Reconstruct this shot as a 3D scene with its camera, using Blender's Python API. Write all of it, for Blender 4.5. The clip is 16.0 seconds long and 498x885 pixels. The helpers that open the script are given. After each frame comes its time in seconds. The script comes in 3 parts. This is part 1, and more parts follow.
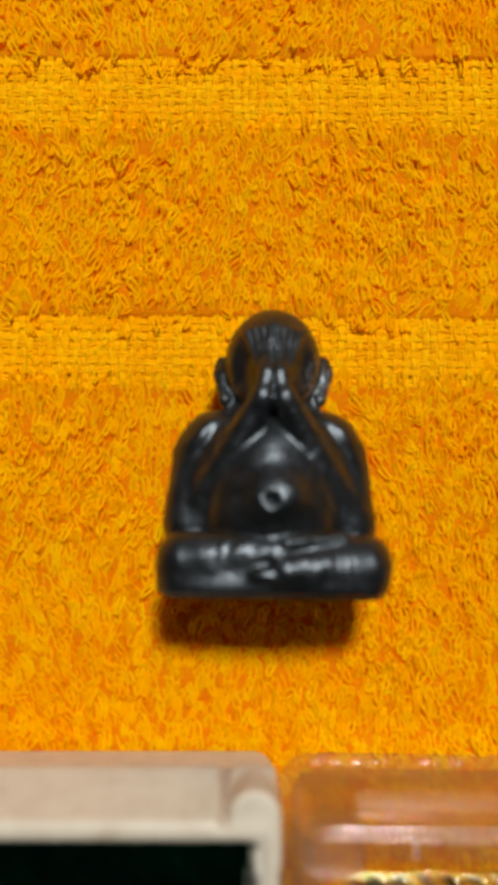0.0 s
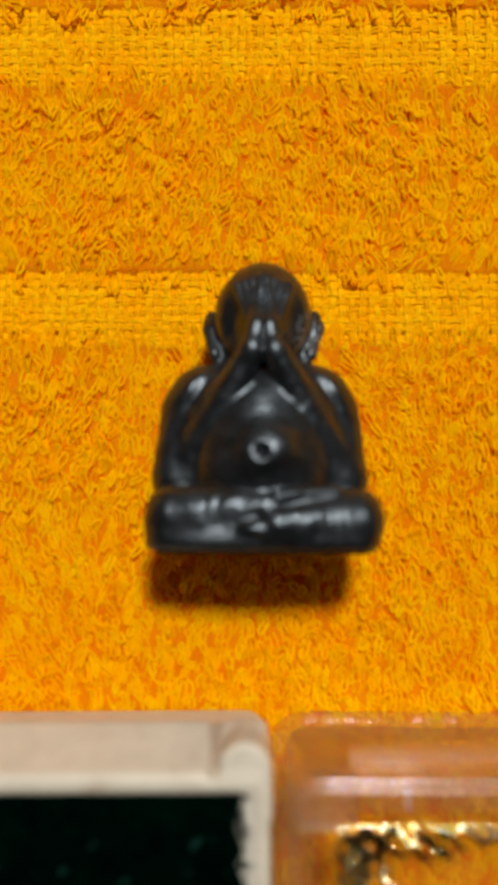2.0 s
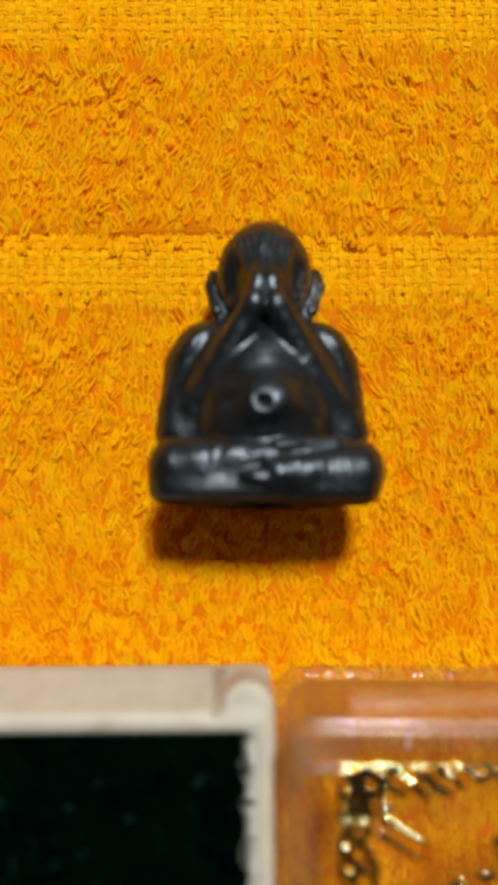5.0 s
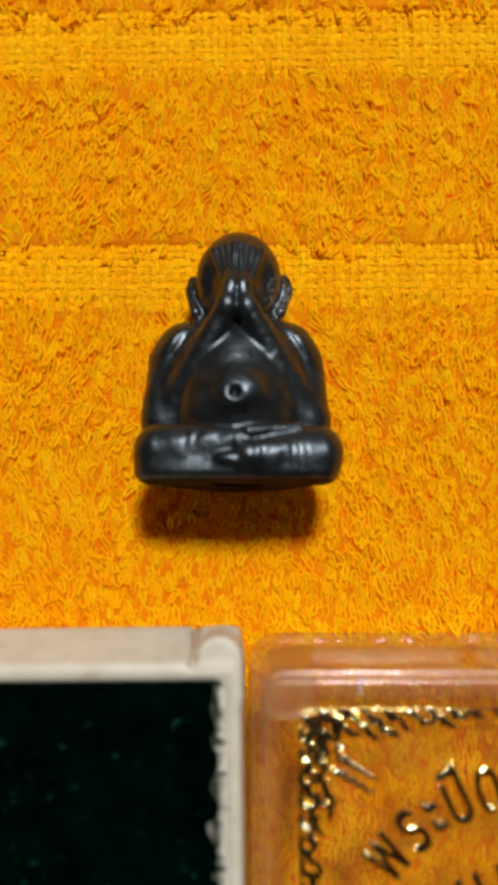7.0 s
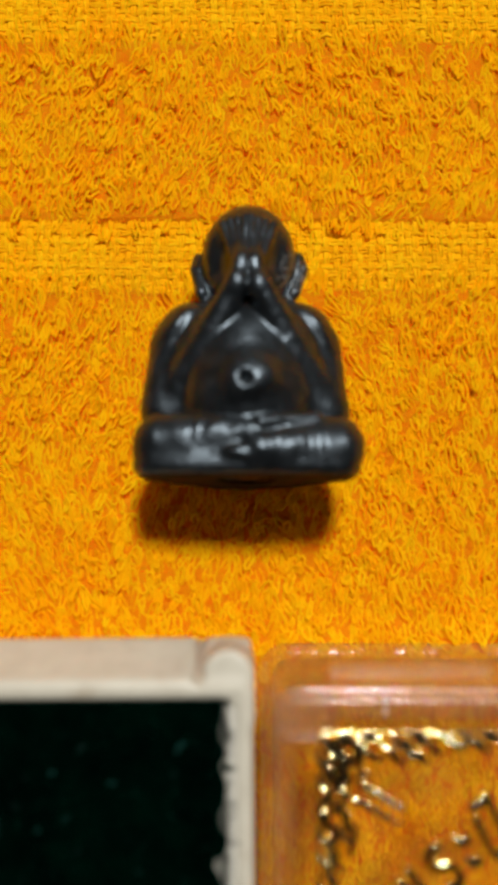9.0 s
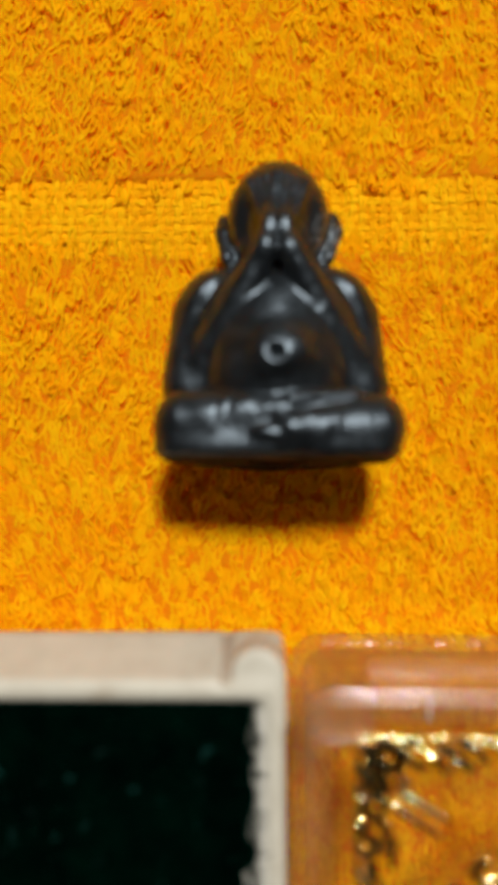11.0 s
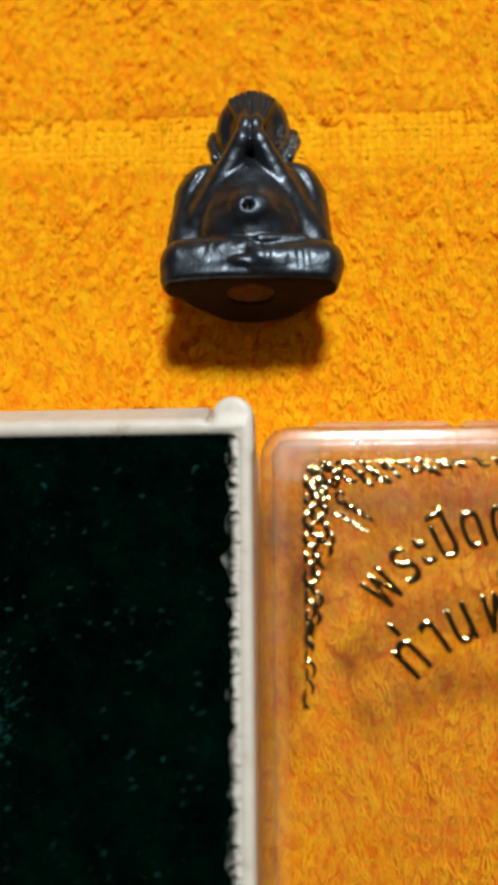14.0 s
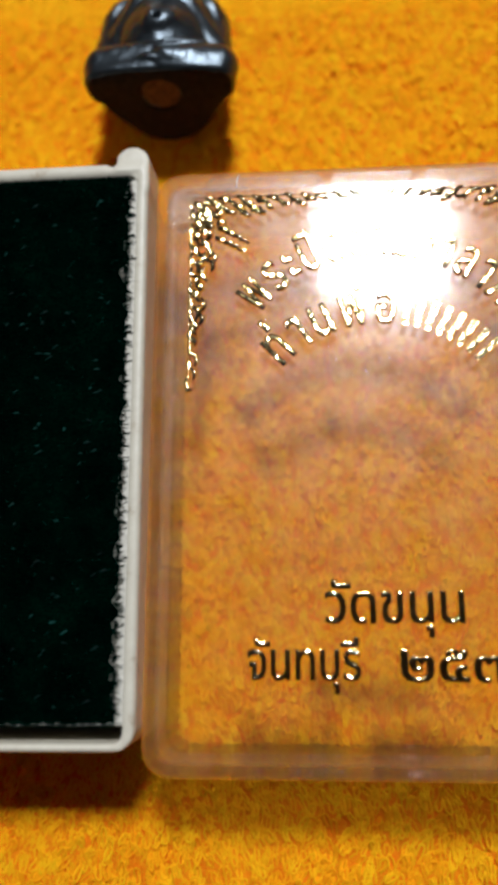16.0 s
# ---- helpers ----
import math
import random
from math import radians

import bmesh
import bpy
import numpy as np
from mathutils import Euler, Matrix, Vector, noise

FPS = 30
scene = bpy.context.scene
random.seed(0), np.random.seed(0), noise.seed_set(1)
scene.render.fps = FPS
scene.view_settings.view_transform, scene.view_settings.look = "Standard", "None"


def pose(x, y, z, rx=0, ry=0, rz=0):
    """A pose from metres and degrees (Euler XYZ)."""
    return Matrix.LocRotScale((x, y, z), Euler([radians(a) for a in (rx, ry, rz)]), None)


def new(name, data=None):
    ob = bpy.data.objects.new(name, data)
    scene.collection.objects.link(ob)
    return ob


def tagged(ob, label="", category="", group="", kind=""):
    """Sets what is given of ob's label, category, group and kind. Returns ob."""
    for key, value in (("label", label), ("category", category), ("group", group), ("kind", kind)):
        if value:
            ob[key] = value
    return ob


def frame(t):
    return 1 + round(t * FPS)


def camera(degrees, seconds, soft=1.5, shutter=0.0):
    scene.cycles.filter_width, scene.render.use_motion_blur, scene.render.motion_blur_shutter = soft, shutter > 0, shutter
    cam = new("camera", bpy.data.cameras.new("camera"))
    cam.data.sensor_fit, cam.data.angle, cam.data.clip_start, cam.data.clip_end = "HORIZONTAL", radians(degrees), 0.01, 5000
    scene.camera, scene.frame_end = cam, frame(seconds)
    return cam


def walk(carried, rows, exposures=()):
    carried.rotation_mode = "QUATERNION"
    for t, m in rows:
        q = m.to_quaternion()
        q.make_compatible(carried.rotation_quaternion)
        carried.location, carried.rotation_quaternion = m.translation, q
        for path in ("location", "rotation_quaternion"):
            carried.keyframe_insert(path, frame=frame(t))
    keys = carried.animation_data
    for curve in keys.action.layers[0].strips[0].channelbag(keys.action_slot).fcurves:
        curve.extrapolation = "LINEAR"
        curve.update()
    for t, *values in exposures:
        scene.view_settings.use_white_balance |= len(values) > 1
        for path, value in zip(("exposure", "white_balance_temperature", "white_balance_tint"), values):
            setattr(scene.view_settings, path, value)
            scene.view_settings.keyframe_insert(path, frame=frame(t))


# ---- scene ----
cam = camera(35.2, 16.0, 4.8)
cam.data.dof.use_dof = True
cam.data.dof.focus_distance = 0.0745
cam.data.dof.aperture_fstop = 24.0
ROWS = [
    (0.0, -0.00123, -0.00143, 0.06662, 5.40, 0.42, 0.61),
    (0.5, -0.00120, 0.00021, 0.06239, 4.92, 0.19, 0.61),
    (1.0, -0.00270, 0.00001, 0.06383, 4.53, 0.49, 0.25),
    (1.5, 0.00160, 0.00165, 0.06214, 4.40, 0.08, 0.50),
    (2.0, -0.00050, -0.00375, 0.06549, 4.34, 0.39, 0.26),
    (2.5, 0.00166, -0.00198, 0.06650, 4.65, 0.12, 0.24),
    (3.0, 0.00118, -0.00500, 0.06573, 4.40, 0.09, 0.18),
    (3.2, -0.00006, -0.00620, 0.06578, 4.52, 0.04, 0.11),
    (5.3, -0.00085, -0.00813, 0.06628, 4.44, 0.29, 0.25),
    (5.5, 0.00089, -0.01179, 0.06897, 4.62, 0.73, 0.13),
    (6.0, 0.00424, -0.01199, 0.07462, 4.80, 1.16, -0.05),
    (6.5, 0.00306, -0.01208, 0.07331, 5.17, 0.58, 0.06),
    (7.0, 0.00198, -0.00983, 0.07326, 4.97, 0.74, -0.01),
    (7.5, 0.00012, -0.00908, 0.07181, 5.05, -0.11, 0.20),
    (8.0, -0.00166, -0.00875, 0.06721, 4.65, 0.28, 0.09),
    (8.2, -0.00051, -0.01234, 0.06731, 5.29, -0.12, 0.31),
    (10.3, 0.00089, -0.00504, 0.06365, 2.48, 2.05, 0.12),
    (10.5, -0.00136, -0.00521, 0.06249, 2.00, 2.28, 0.12),
    (11.0, 0.00029, -0.00869, 0.06250, 2.60, 2.24, 0.22),
    (11.5, 0.00158, -0.01455, 0.06670, 3.50, 2.44, 0.23),
    (12.0, 0.00257, -0.02113, 0.07132, 4.88, 2.34, 0.18),
    (12.5, 0.00127, -0.02200, 0.07532, 5.92, 2.76, 0.16),
    (13.0, 0.00374, -0.02655, 0.07822, 6.84, 2.86, 0.14),
    (13.5, 0.00297, -0.02591, 0.07876, 7.64, 2.98, 0.05),
    (14.0, 0.00382, -0.03321, 0.07929, 8.66, 2.97, 0.20),
    (14.5, 0.00281, -0.03912, 0.07685, 9.44, 3.49, 0.18),
    (15.0, 0.00771, -0.04865, 0.07855, 10.34, 3.57, 0.26),
    (15.5, 0.01216, -0.05697, 0.08293, 11.73, 3.83, 0.23),
    (16.0, 0.01634, -0.06677, 0.08372, 13.19, 4.32, 0.27),
]
walk(cam, [(t, pose(x, y, z, rx, ry, rz)) for t, x, y, z, rx, ry, rz in ROWS],
     exposures=((0.0, -0.06, 6900, 13), (3.0, -0.06, 6900, 13), (5.5, 0.0, 6550, 10), (10.5, 0.0, 6600, 10), (12.0, 0.12, 6400, 10),
                (14.0, 0.22, 6150, 10), (14.6, 0.28, 6100, 10), (15.3, 0.2, 6100, 10), (16.0, 0.05, 5950, 10)))

# ---- world and light ----
CM = 0.01
world = bpy.data.worlds.new("world")
scene.world = world
world.use_nodes = True
world.node_tree.nodes["Background"].inputs[0].default_value = (0.9, 0.95, 1.0, 1)
world.node_tree.nodes["Background"].inputs[1].default_value = 0.05

LAMP = Vector((0.185, 0.77, 1.52))
lamp_data = bpy.data.lights.new("lamp_light", "AREA")
lamp_data.shape, lamp_data.size, lamp_data.size_y = "RECTANGLE", 0.22, 0.25
lamp_data.energy, lamp_data.color = 34.5, (1.0, 0.975, 0.95)
lamp_light = new("lamp_light", lamp_data)
lamp_light.matrix_world = pose(*LAMP)
scene.cycles.diffuse_bounces = 8


# ---- materials ----
def material(name, color, rough=0.5, metal=0.0, **more):
    """A principled material; returns it with its node tree and shader."""
    m = bpy.data.materials.new(name)
    m.use_nodes = True
    tree = m.node_tree
    shader = tree.nodes["Principled BSDF"]
    shader.inputs["Base Color"].default_value = (*color, 1)
    shader.inputs["Roughness"].default_value = rough
    shader.inputs["Metallic"].default_value = metal
    for key, value in more.items():
        shader.inputs[key.replace("_", " ")].default_value = value
    return m, tree, shader


def noise_node(tree, scale, detail=4.0, rough=0.6, stretch=(1, 1, 1)):
    """Noise on the object's own metres."""
    coord = tree.nodes.new("ShaderNodeTexCoord")
    mapping = tree.nodes.new("ShaderNodeMapping")
    mapping.inputs["Scale"].default_value = stretch
    tree.links.new(coord.outputs["Object"], mapping.inputs["Vector"])
    node = tree.nodes.new("ShaderNodeTexNoise")
    node.inputs["Scale"].default_value = scale
    node.inputs["Detail"].default_value = detail
    node.inputs["Roughness"].default_value = rough
    tree.links.new(mapping.outputs["Vector"], node.inputs["Vector"])
    return node


def ramp(tree, source, stops):
    node = tree.nodes.new("ShaderNodeValToRGB")
    els = node.color_ramp.elements
    for e, (at, c) in zip(els, (stops[0], stops[-1])):
        e.position, e.color = at, (*c, 1)
    for at, c in stops[1:-1]:
        e = els.new(at)
        e.color = (*c, 1)
    tree.links.new(source, node.inputs["Fac"])
    return node


def bump(tree, shader, source, strength, distance):
    node = tree.nodes.new("ShaderNodeBump")
    node.inputs["Strength"].default_value = strength
    node.inputs["Distance"].default_value = distance
    tree.links.new(source, node.inputs["Height"])
    tree.links.new(node.outputs["Normal"], shader.inputs["Normal"])
    return node


def rough_from(tree, shader, source, low, high):
    node = tree.nodes.new("ShaderNodeMapRange")
    node.inputs["To Min"].default_value, node.inputs["To Max"].default_value = low, high
    tree.links.new(source, node.inputs["Value"])
    tree.links.new(node.outputs["Result"], shader.inputs["Roughness"])


def yarn_material(name, dark, mid, light, glow, depth=0.0, fuzz=0.0, thin=0.0, relief=0.00002):
    """Matt cotton; thick cloth also scatters light within, thin yarn lets warm light through, and fuzzy yarn has gaps."""
    m, tree, shader = material(name, mid, 0.9, 0.0, Specular_IOR_Level=0.08)
    if depth:
        shader.inputs["Subsurface Weight"].default_value = 0.85
        shader.inputs["Subsurface Scale"].default_value = depth
        shader.inputs["Subsurface Radius"].default_value = (1.0, 0.3, 0.05)
    geo = tree.nodes.new("ShaderNodeNewGeometry")
    patch = noise_node(tree, 260.0, 3.0)
    mix = tree.nodes.new("ShaderNodeMath")
    mix.operation = "MULTIPLY_ADD"
    tree.links.new(geo.outputs["Random Per Island"], mix.inputs[0])
    mix.inputs[1].default_value = 0.5
    tree.links.new(patch.outputs["Fac"], mix.inputs[2])
    colours = ramp(tree, mix.outputs[0], ((0.35, dark), (0.7, mid), (1.05, light)))
    tree.links.new(colours.outputs["Color"], shader.inputs["Base Color"])
    fibre = noise_node(tree, 7000.0 if relief < 0.0001 else 2200.0, 2.0, 0.6)
    bump(tree, shader, fibre.outputs["Fac"], 0.15 if relief < 0.0001 else 0.7, relief)
    out = shader
    if thin:
        through_yarn, both = tree.nodes.new("ShaderNodeBsdfTranslucent"), tree.nodes.new("ShaderNodeMixShader")
        through_yarn.inputs["Color"].default_value = (*glow, 1)
        both.inputs[0].default_value = thin
        tree.links.new(out.outputs[0], both.inputs[1])
        tree.links.new(through_yarn.outputs[0], both.inputs[2])
        out = both
    if fuzz:
        gaps, both = tree.nodes.new("ShaderNodeBsdfTransparent"), tree.nodes.new("ShaderNodeMixShader")
        gaps.inputs["Color"].default_value = (1.0, 0.50, 0.03, 1)
        both.inputs[0].default_value = fuzz
        tree.links.new(out.outputs[0], both.inputs[1])
        tree.links.new(gaps.outputs[0], both.inputs[2])
        out = both
    tree.links.new(out.outputs[0], tree.nodes["Material Output"].inputs["Surface"])
    return m


GLOW = (0.99, 0.40, 0.001)
YARN = yarn_material("orange_terry_yarn", (0.975, 0.45, 0.001), (0.985, 0.57, 0.002), (0.99, 0.69, 0.004), GLOW, fuzz=0.15, thin=0.26)
BAND = yarn_material("orange_band_yarn", (0.93, 0.38, 0.001), (0.95, 0.45, 0.002), (0.97, 0.53, 0.004), GLOW)
# deeper orange than the yarn: shade between the loops is put into this colour
CLOTH = yarn_material("shaded_ground_weave", (0.70, 0.18, 0.001), (0.78, 0.235, 0.001), (0.84, 0.28, 0.002), GLOW, 0.0020, relief=0.0003)

BLACK, _t, _s = material("blackened_metal", (0.008, 0.008, 0.009), 0.26, 0.0, Specular_IOR_Level=0.45, IOR=1.9)
_n = noise_node(_t, 900.0, 5.0, 0.65)
_c = ramp(_t, _n.outputs["Fac"], ((0.3, (0.003, 0.003, 0.003)), (0.55, (0.007, 0.008, 0.009)), (0.8, (0.016, 0.019, 0.022))))
_t.links.new(_c.outputs["Color"], _s.inputs["Base Color"])
rough_from(_t, _s, _n.outputs["Fac"], 0.25, 0.44)
_f = noise_node(_t, 1500.0, 4.0, 0.6)
bump(_t, _s, _f.outputs["Fac"], 0.22, 0.0003)
_s.inputs["Specular Tint"].default_value = (0.72, 0.88, 1.0, 1)
_p = _t.nodes.new("ShaderNodeTexCoord")
_d = _t.nodes.new("ShaderNodeVectorMath")
_d.operation, _d.inputs[1].default_value = "DISTANCE", (0.0039, 0.0172, 0.0062)
_t.links.new(_p.outputs["Object"], _d.inputs[0])
_near = _t.nodes.new("ShaderNodeMapRange")
_near.inputs["From Min"].default_value, _near.inputs["From Max"].default_value = 0.0008, 0.0026
_near.inputs["To Min"].default_value, _near.inputs["To Max"].default_value = 1.0, 0.0
_t.links.new(_d.outputs["Value"], _near.inputs["Value"])
_flake = ramp(_t, noise_node(_t, 3200.0, 4.0, 0.7).outputs["Fac"], ((0.50, (0, 0, 0)), (0.62, (1, 1, 1))))
_amount = _t.nodes.new("ShaderNodeMath")
_amount.operation = "MULTIPLY"
_t.links.new(_near.outputs["Result"], _amount.inputs[0])
_t.links.new(_flake.outputs["Color"], _amount.inputs[1])
_dust = _t.nodes.new("ShaderNodeMixRGB")
_dust.inputs["Color2"].default_value = (0.22, 0.22, 0.21, 1)
_t.links.new(_amount.outputs[0], _dust.inputs["Fac"])
_t.links.new(_c.outputs["Color"], _dust.inputs["Color1"])
_t.links.new(_dust.outputs["Color"], _s.inputs["Base Color"])

PLUG, _t, _s = material("resin_plug", (0.16, 0.07, 0.02), 0.6, 0.0, Specular_IOR_Level=0.1)
_n = noise_node(_t, 1500.0, 4.0)
_c = ramp(_t, _n.outputs["Fac"], ((0.35, (0.05, 0.020, 0.005)), (0.7, (0.14, 0.058, 0.013))))
_t.links.new(_c.outputs["Color"], _s.inputs["Base Color"])
bump(_t, _s, _n.outputs["Fac"], 0.4, 0.0001)

DULL, _t, _s = material("dull_dark_base", (0.010, 0.006, 0.004), 0.6, 0.0, Specular_IOR_Level=0.05)
_n = noise_node(_t, 1300.0, 5.0)
_c = ramp(_t, _n.outputs["Fac"], ((0.3, (0.008, 0.005, 0.003)), (0.7, (0.026, 0.015, 0.009))))
_t.links.new(_c.outputs["Color"], _s.inputs["Base Color"])
bump(_t, _s, _n.outputs["Fac"], 0.4, 0.0001)

IVORY, _t, _s = material("ivory_plastic", (0.70, 0.68, 0.60), 0.42)
_n = noise_node(_t, 420.0, 6.0, 0.7)
_c = ramp(_t, _n.outputs["Fac"], ((0.24, (0.42, 0.34, 0.23)), (0.40, (0.60, 0.56, 0.45)), (0.75, (0.69, 0.66, 0.54))))
_t.links.new(_c.outputs["Color"], _s.inputs["Base Color"])
rough_from(_t, _s, _n.outputs["Fac"], 0.55, 0.35)
_f = noise_node(_t, 1800.0, 3.0)
bump(_t, _s, _f.outputs["Fac"], 0.25, 0.0001)

GRIME, _t, _s = material("brown_grime", (0.30, 0.16, 0.09), 0.7)
_n = noise_node(_t, 1500.0, 4.0)
_c = ramp(_t, _n.outputs["Fac"], ((0.3, (0.26, 0.15, 0.09)), (0.7, (0.50, 0.36, 0.25))))
_t.links.new(_c.outputs["Color"], _s.inputs["Base Color"])

FELT, _t, _s = material("dark_green_velvet", (0.001, 0.005, 0.004), 0.95, 0.0, Specular_IOR_Level=0.0)
_n = noise_node(_t, 240.0, 6.0, 0.75)
_c = ramp(_t, _n.outputs["Fac"], ((0.40, (0.00005, 0.0006, 0.0004)), (0.66, (0.0001, 0.0068, 0.0038))))
_t.links.new(_c.outputs["Color"], _s.inputs["Base Color"])
_f = noise_node(_t, 5000.0, 4.0)
bump(_t, _s, _f.outputs["Fac"], 0.8, 0.0002)

FIBRE, _t, _s = material("dark_green_fibre", (0.002, 0.01, 0.007), 0.6, 0.0, Specular_IOR_Level=0.0)
_g = _t.nodes.new("ShaderNodeNewGeometry")
# the palest few fibres carry a velvet glint in their colour
_c = ramp(_t, _g.outputs["Random Per Island"], ((0.0, (0.0001, 0.0020, 0.0011)), (0.985, (0.0001, 0.0062, 0.0030)), (1.0, (0.006, 0.05, 0.038))))
_t.links.new(_c.outputs["Color"], _s.inputs["Base Color"])

# teal tones paint the velvet's glints into the tufts
GLINT_TUFT, _t, _s = material("velvet_tuft_glint", (0.02, 0.10, 0.085), 0.5, 0.0, Specular_IOR_Level=0.1)
_g = _t.nodes.new("ShaderNodeNewGeometry")
_c = ramp(_t, _g.outputs["Random Per Island"], ((0.0, (0.001, 0.006, 0.005)), (0.6, (0.004, 0.028, 0.022)), (1.0, (0.010, 0.058, 0.048))))
_t.links.new(_c.outputs["Color"], _s.inputs["Base Color"])

CARD, _t, _s = material("pale_backing_card", (0.62, 0.60, 0.50), 0.8)
_n = noise_node(_t, 2500.0, 4.0)
_c = ramp(_t, _n.outputs["Fac"], ((0.35, (0.50, 0.48, 0.40)), (0.65, (0.64, 0.62, 0.54))))
_t.links.new(_c.outputs["Color"], _s.inputs["Base Color"])

def clear_plastic(name, rough, refract, haze=0.0, smear=0.0):
    """Clear plastic: a thin see-through sheet with a gloss, partly bending the light; haze is dull wear plus painted
    room reflection, smear is a wide gloss round the lamp's reflection.
    """
    m, tree, shader = material(name, (0.97, 0.94, 0.90), rough, 0.0, Transmission_Weight=1.0, IOR=1.5)
    wear = noise_node(tree, 300.0, 5.0, 0.7)
    rough_from(tree, shader, wear.outputs["Fac"], rough * 0.3, rough * 1.8)
    see = tree.nodes.new("ShaderNodeBsdfTransparent")
    see.inputs["Color"].default_value = (0.97, 0.955, 0.93, 1)
    gloss = tree.nodes.new("ShaderNodeBsdfGlossy")
    rough_from(tree, gloss, wear.outputs["Fac"], rough * 0.5, rough * 1.5)
    facing = tree.nodes.new("ShaderNodeLayerWeight")
    steep, fresnel = tree.nodes.new("ShaderNodeMath"), tree.nodes.new("ShaderNodeMath")
    steep.operation, steep.inputs[1].default_value = "POWER", 5.0
    fresnel.operation, fresnel.inputs[1].default_value, fresnel.inputs[2].default_value = "MULTIPLY_ADD", 0.6, 0.034
    tree.links.new(facing.outputs["Facing"], steep.inputs[0])
    tree.links.new(steep.outputs[0], fresnel.inputs[0])
    sheet, both = tree.nodes.new("ShaderNodeMixShader"), tree.nodes.new("ShaderNodeMixShader")
    tree.links.new(fresnel.outputs[0], sheet.inputs[0])
    tree.links.new(see.outputs[0], sheet.inputs[1])
    tree.links.new(gloss.outputs[0], sheet.inputs[2])
    both.inputs[0].default_value = refract
    tree.links.new(sheet.outputs[0], both.inputs[1])
    tree.links.new(shader.outputs[0], both.inputs[2])
    out = both
    # white film puts the haze of reflected room light into the plastic, besides wear
    if haze:
        pale_film, out = tree.nodes.new("ShaderNodeBsdfDiffuse"), tree.nodes.new("ShaderNodeMixShader")
        pale_film.inputs["Color"].default_value = (0.92, 0.90, 0.88, 1)
        film_amount = tree.nodes.new("ShaderNodeMapRange")
        film_amount.inputs["From Min"].default_value, film_amount.inputs["From Max"].default_value = 0.35, 0.7
        film_amount.inputs["To Min"].default_value, film_amount.inputs["To Max"].default_value = haze * 0.4, haze * 2.0
        tree.links.new(wear.outputs["Fac"], film_amount.inputs["Value"])
        tree.links.new(film_amount.outputs["Result"], out.inputs[0])
        tree.links.new(both.outputs[0], out.inputs[1])
        tree.links.new(pale_film.outputs[0], out.inputs[2])
    if smear:
        wide, last = tree.nodes.new("ShaderNodeBsdfGlossy"), tree.nodes.new("ShaderNodeMixShader")
        wide.inputs["Roughness"].default_value = 0.36
        mark = tree.nodes.new("ShaderNodeMapRange")
        mark.inputs["From Min"].default_value, mark.inputs["From Max"].default_value = 0.3, 0.7
        mark.inputs["To Min"].default_value, mark.inputs["To Max"].default_value = smear * 0.3, smear * 1.8
        tree.links.new(wear.outputs["Fac"], mark.inputs["Value"])
        tree.links.new(mark.outputs["Result"], last.inputs[0])
        tree.links.new(out.outputs[0], last.inputs[1])
        tree.links.new(wide.outputs[0], last.inputs[2])
        out = last
    tree.links.new(out.outputs[0], tree.nodes["Material Output"].inputs["Surface"])
    return m


CLEAR = clear_plastic("clear_plastic", 0.10, 0.05, 0.002, 0.012)
CLEAR_EDGE = clear_plastic("clear_plastic_edge", 0.09, 0.32, 0.014, 0.038)

GOLD, _t, _s = material("gold_foil", (0.95, 0.74, 0.34), 0.09, 1.0)
_n = noise_node(_t, 1500.0, 2.0, 0.5)
_c = ramp(_t, _n.outputs["Fac"], ((0.3, (0.80, 0.56, 0.18)), (0.7, (1.0, 0.86, 0.46))))
_t.links.new(_c.outputs["Color"], _s.inputs["Base Color"])
bump(_t, _s, _n.outputs["Fac"], 0.22, 0.0003)

SCUFF, _t, _s = material("whitened_plastic", (0.85, 0.84, 0.82), 0.6)

WALL, _t, _s = material("wall_paint", (0.10, 0.097, 0.094), 0.85)
_n = noise_node(_t, 3.0, 5.0)
_c = ramp(_t, _n.outputs["Fac"], ((0.3, (0.085, 0.082, 0.08)), (0.7, (0.115, 0.112, 0.108))))
_t.links.new(_c.outputs["Color"], _s.inputs["Base Color"])

WOOD, _t, _s = material("brown_wood", (0.16, 0.09, 0.05), 0.5)
_n = noise_node(_t, 12.0, 6.0, 0.6, (1, 12, 1))
_c = ramp(_t, _n.outputs["Fac"], ((0.3, (0.10, 0.05, 0.028)), (0.7, (0.22, 0.13, 0.07))))
_t.links.new(_c.outputs["Color"], _s.inputs["Base Color"])

LAMP_WHITE, _t, _s = material("lamp_white", (0.8, 0.8, 0.78), 0.5)


# ---- building helpers (lengths in centimetres) ----
def mesh_of(name, verts, faces, mat, smooth=True):
    """A mesh from numpy vertices in centimetres and an array or list of faces."""
    me = bpy.data.meshes.new(name)
    verts = np.asarray(verts, dtype=np.float32) * CM
    if isinstance(faces, np.ndarray):
        n, k = faces.shape
        me.vertices.add(len(verts))
        me.vertices.foreach_set("co", verts.ravel())
        me.loops.add(n * k)
        me.loops.foreach_set("vertex_index", faces.astype(np.int32).ravel())
        me.polygons.add(n)
        me.polygons.foreach_set("loop_start", np.arange(0, n * k, k, dtype=np.int32))
        me.update(calc_edges=True)
    else:
        me.from_pydata(verts.tolist(), [], faces)
        me.update()
    me.polygons.foreach_set("use_smooth", np.full(len(me.polygons), smooth))
    me.materials.append(mat)
    return me


def part(name, me, parent=None, label=""):
    ob = new(name, me)
    if parent is not None:
        ob.parent = parent
    return tagged(ob, label)


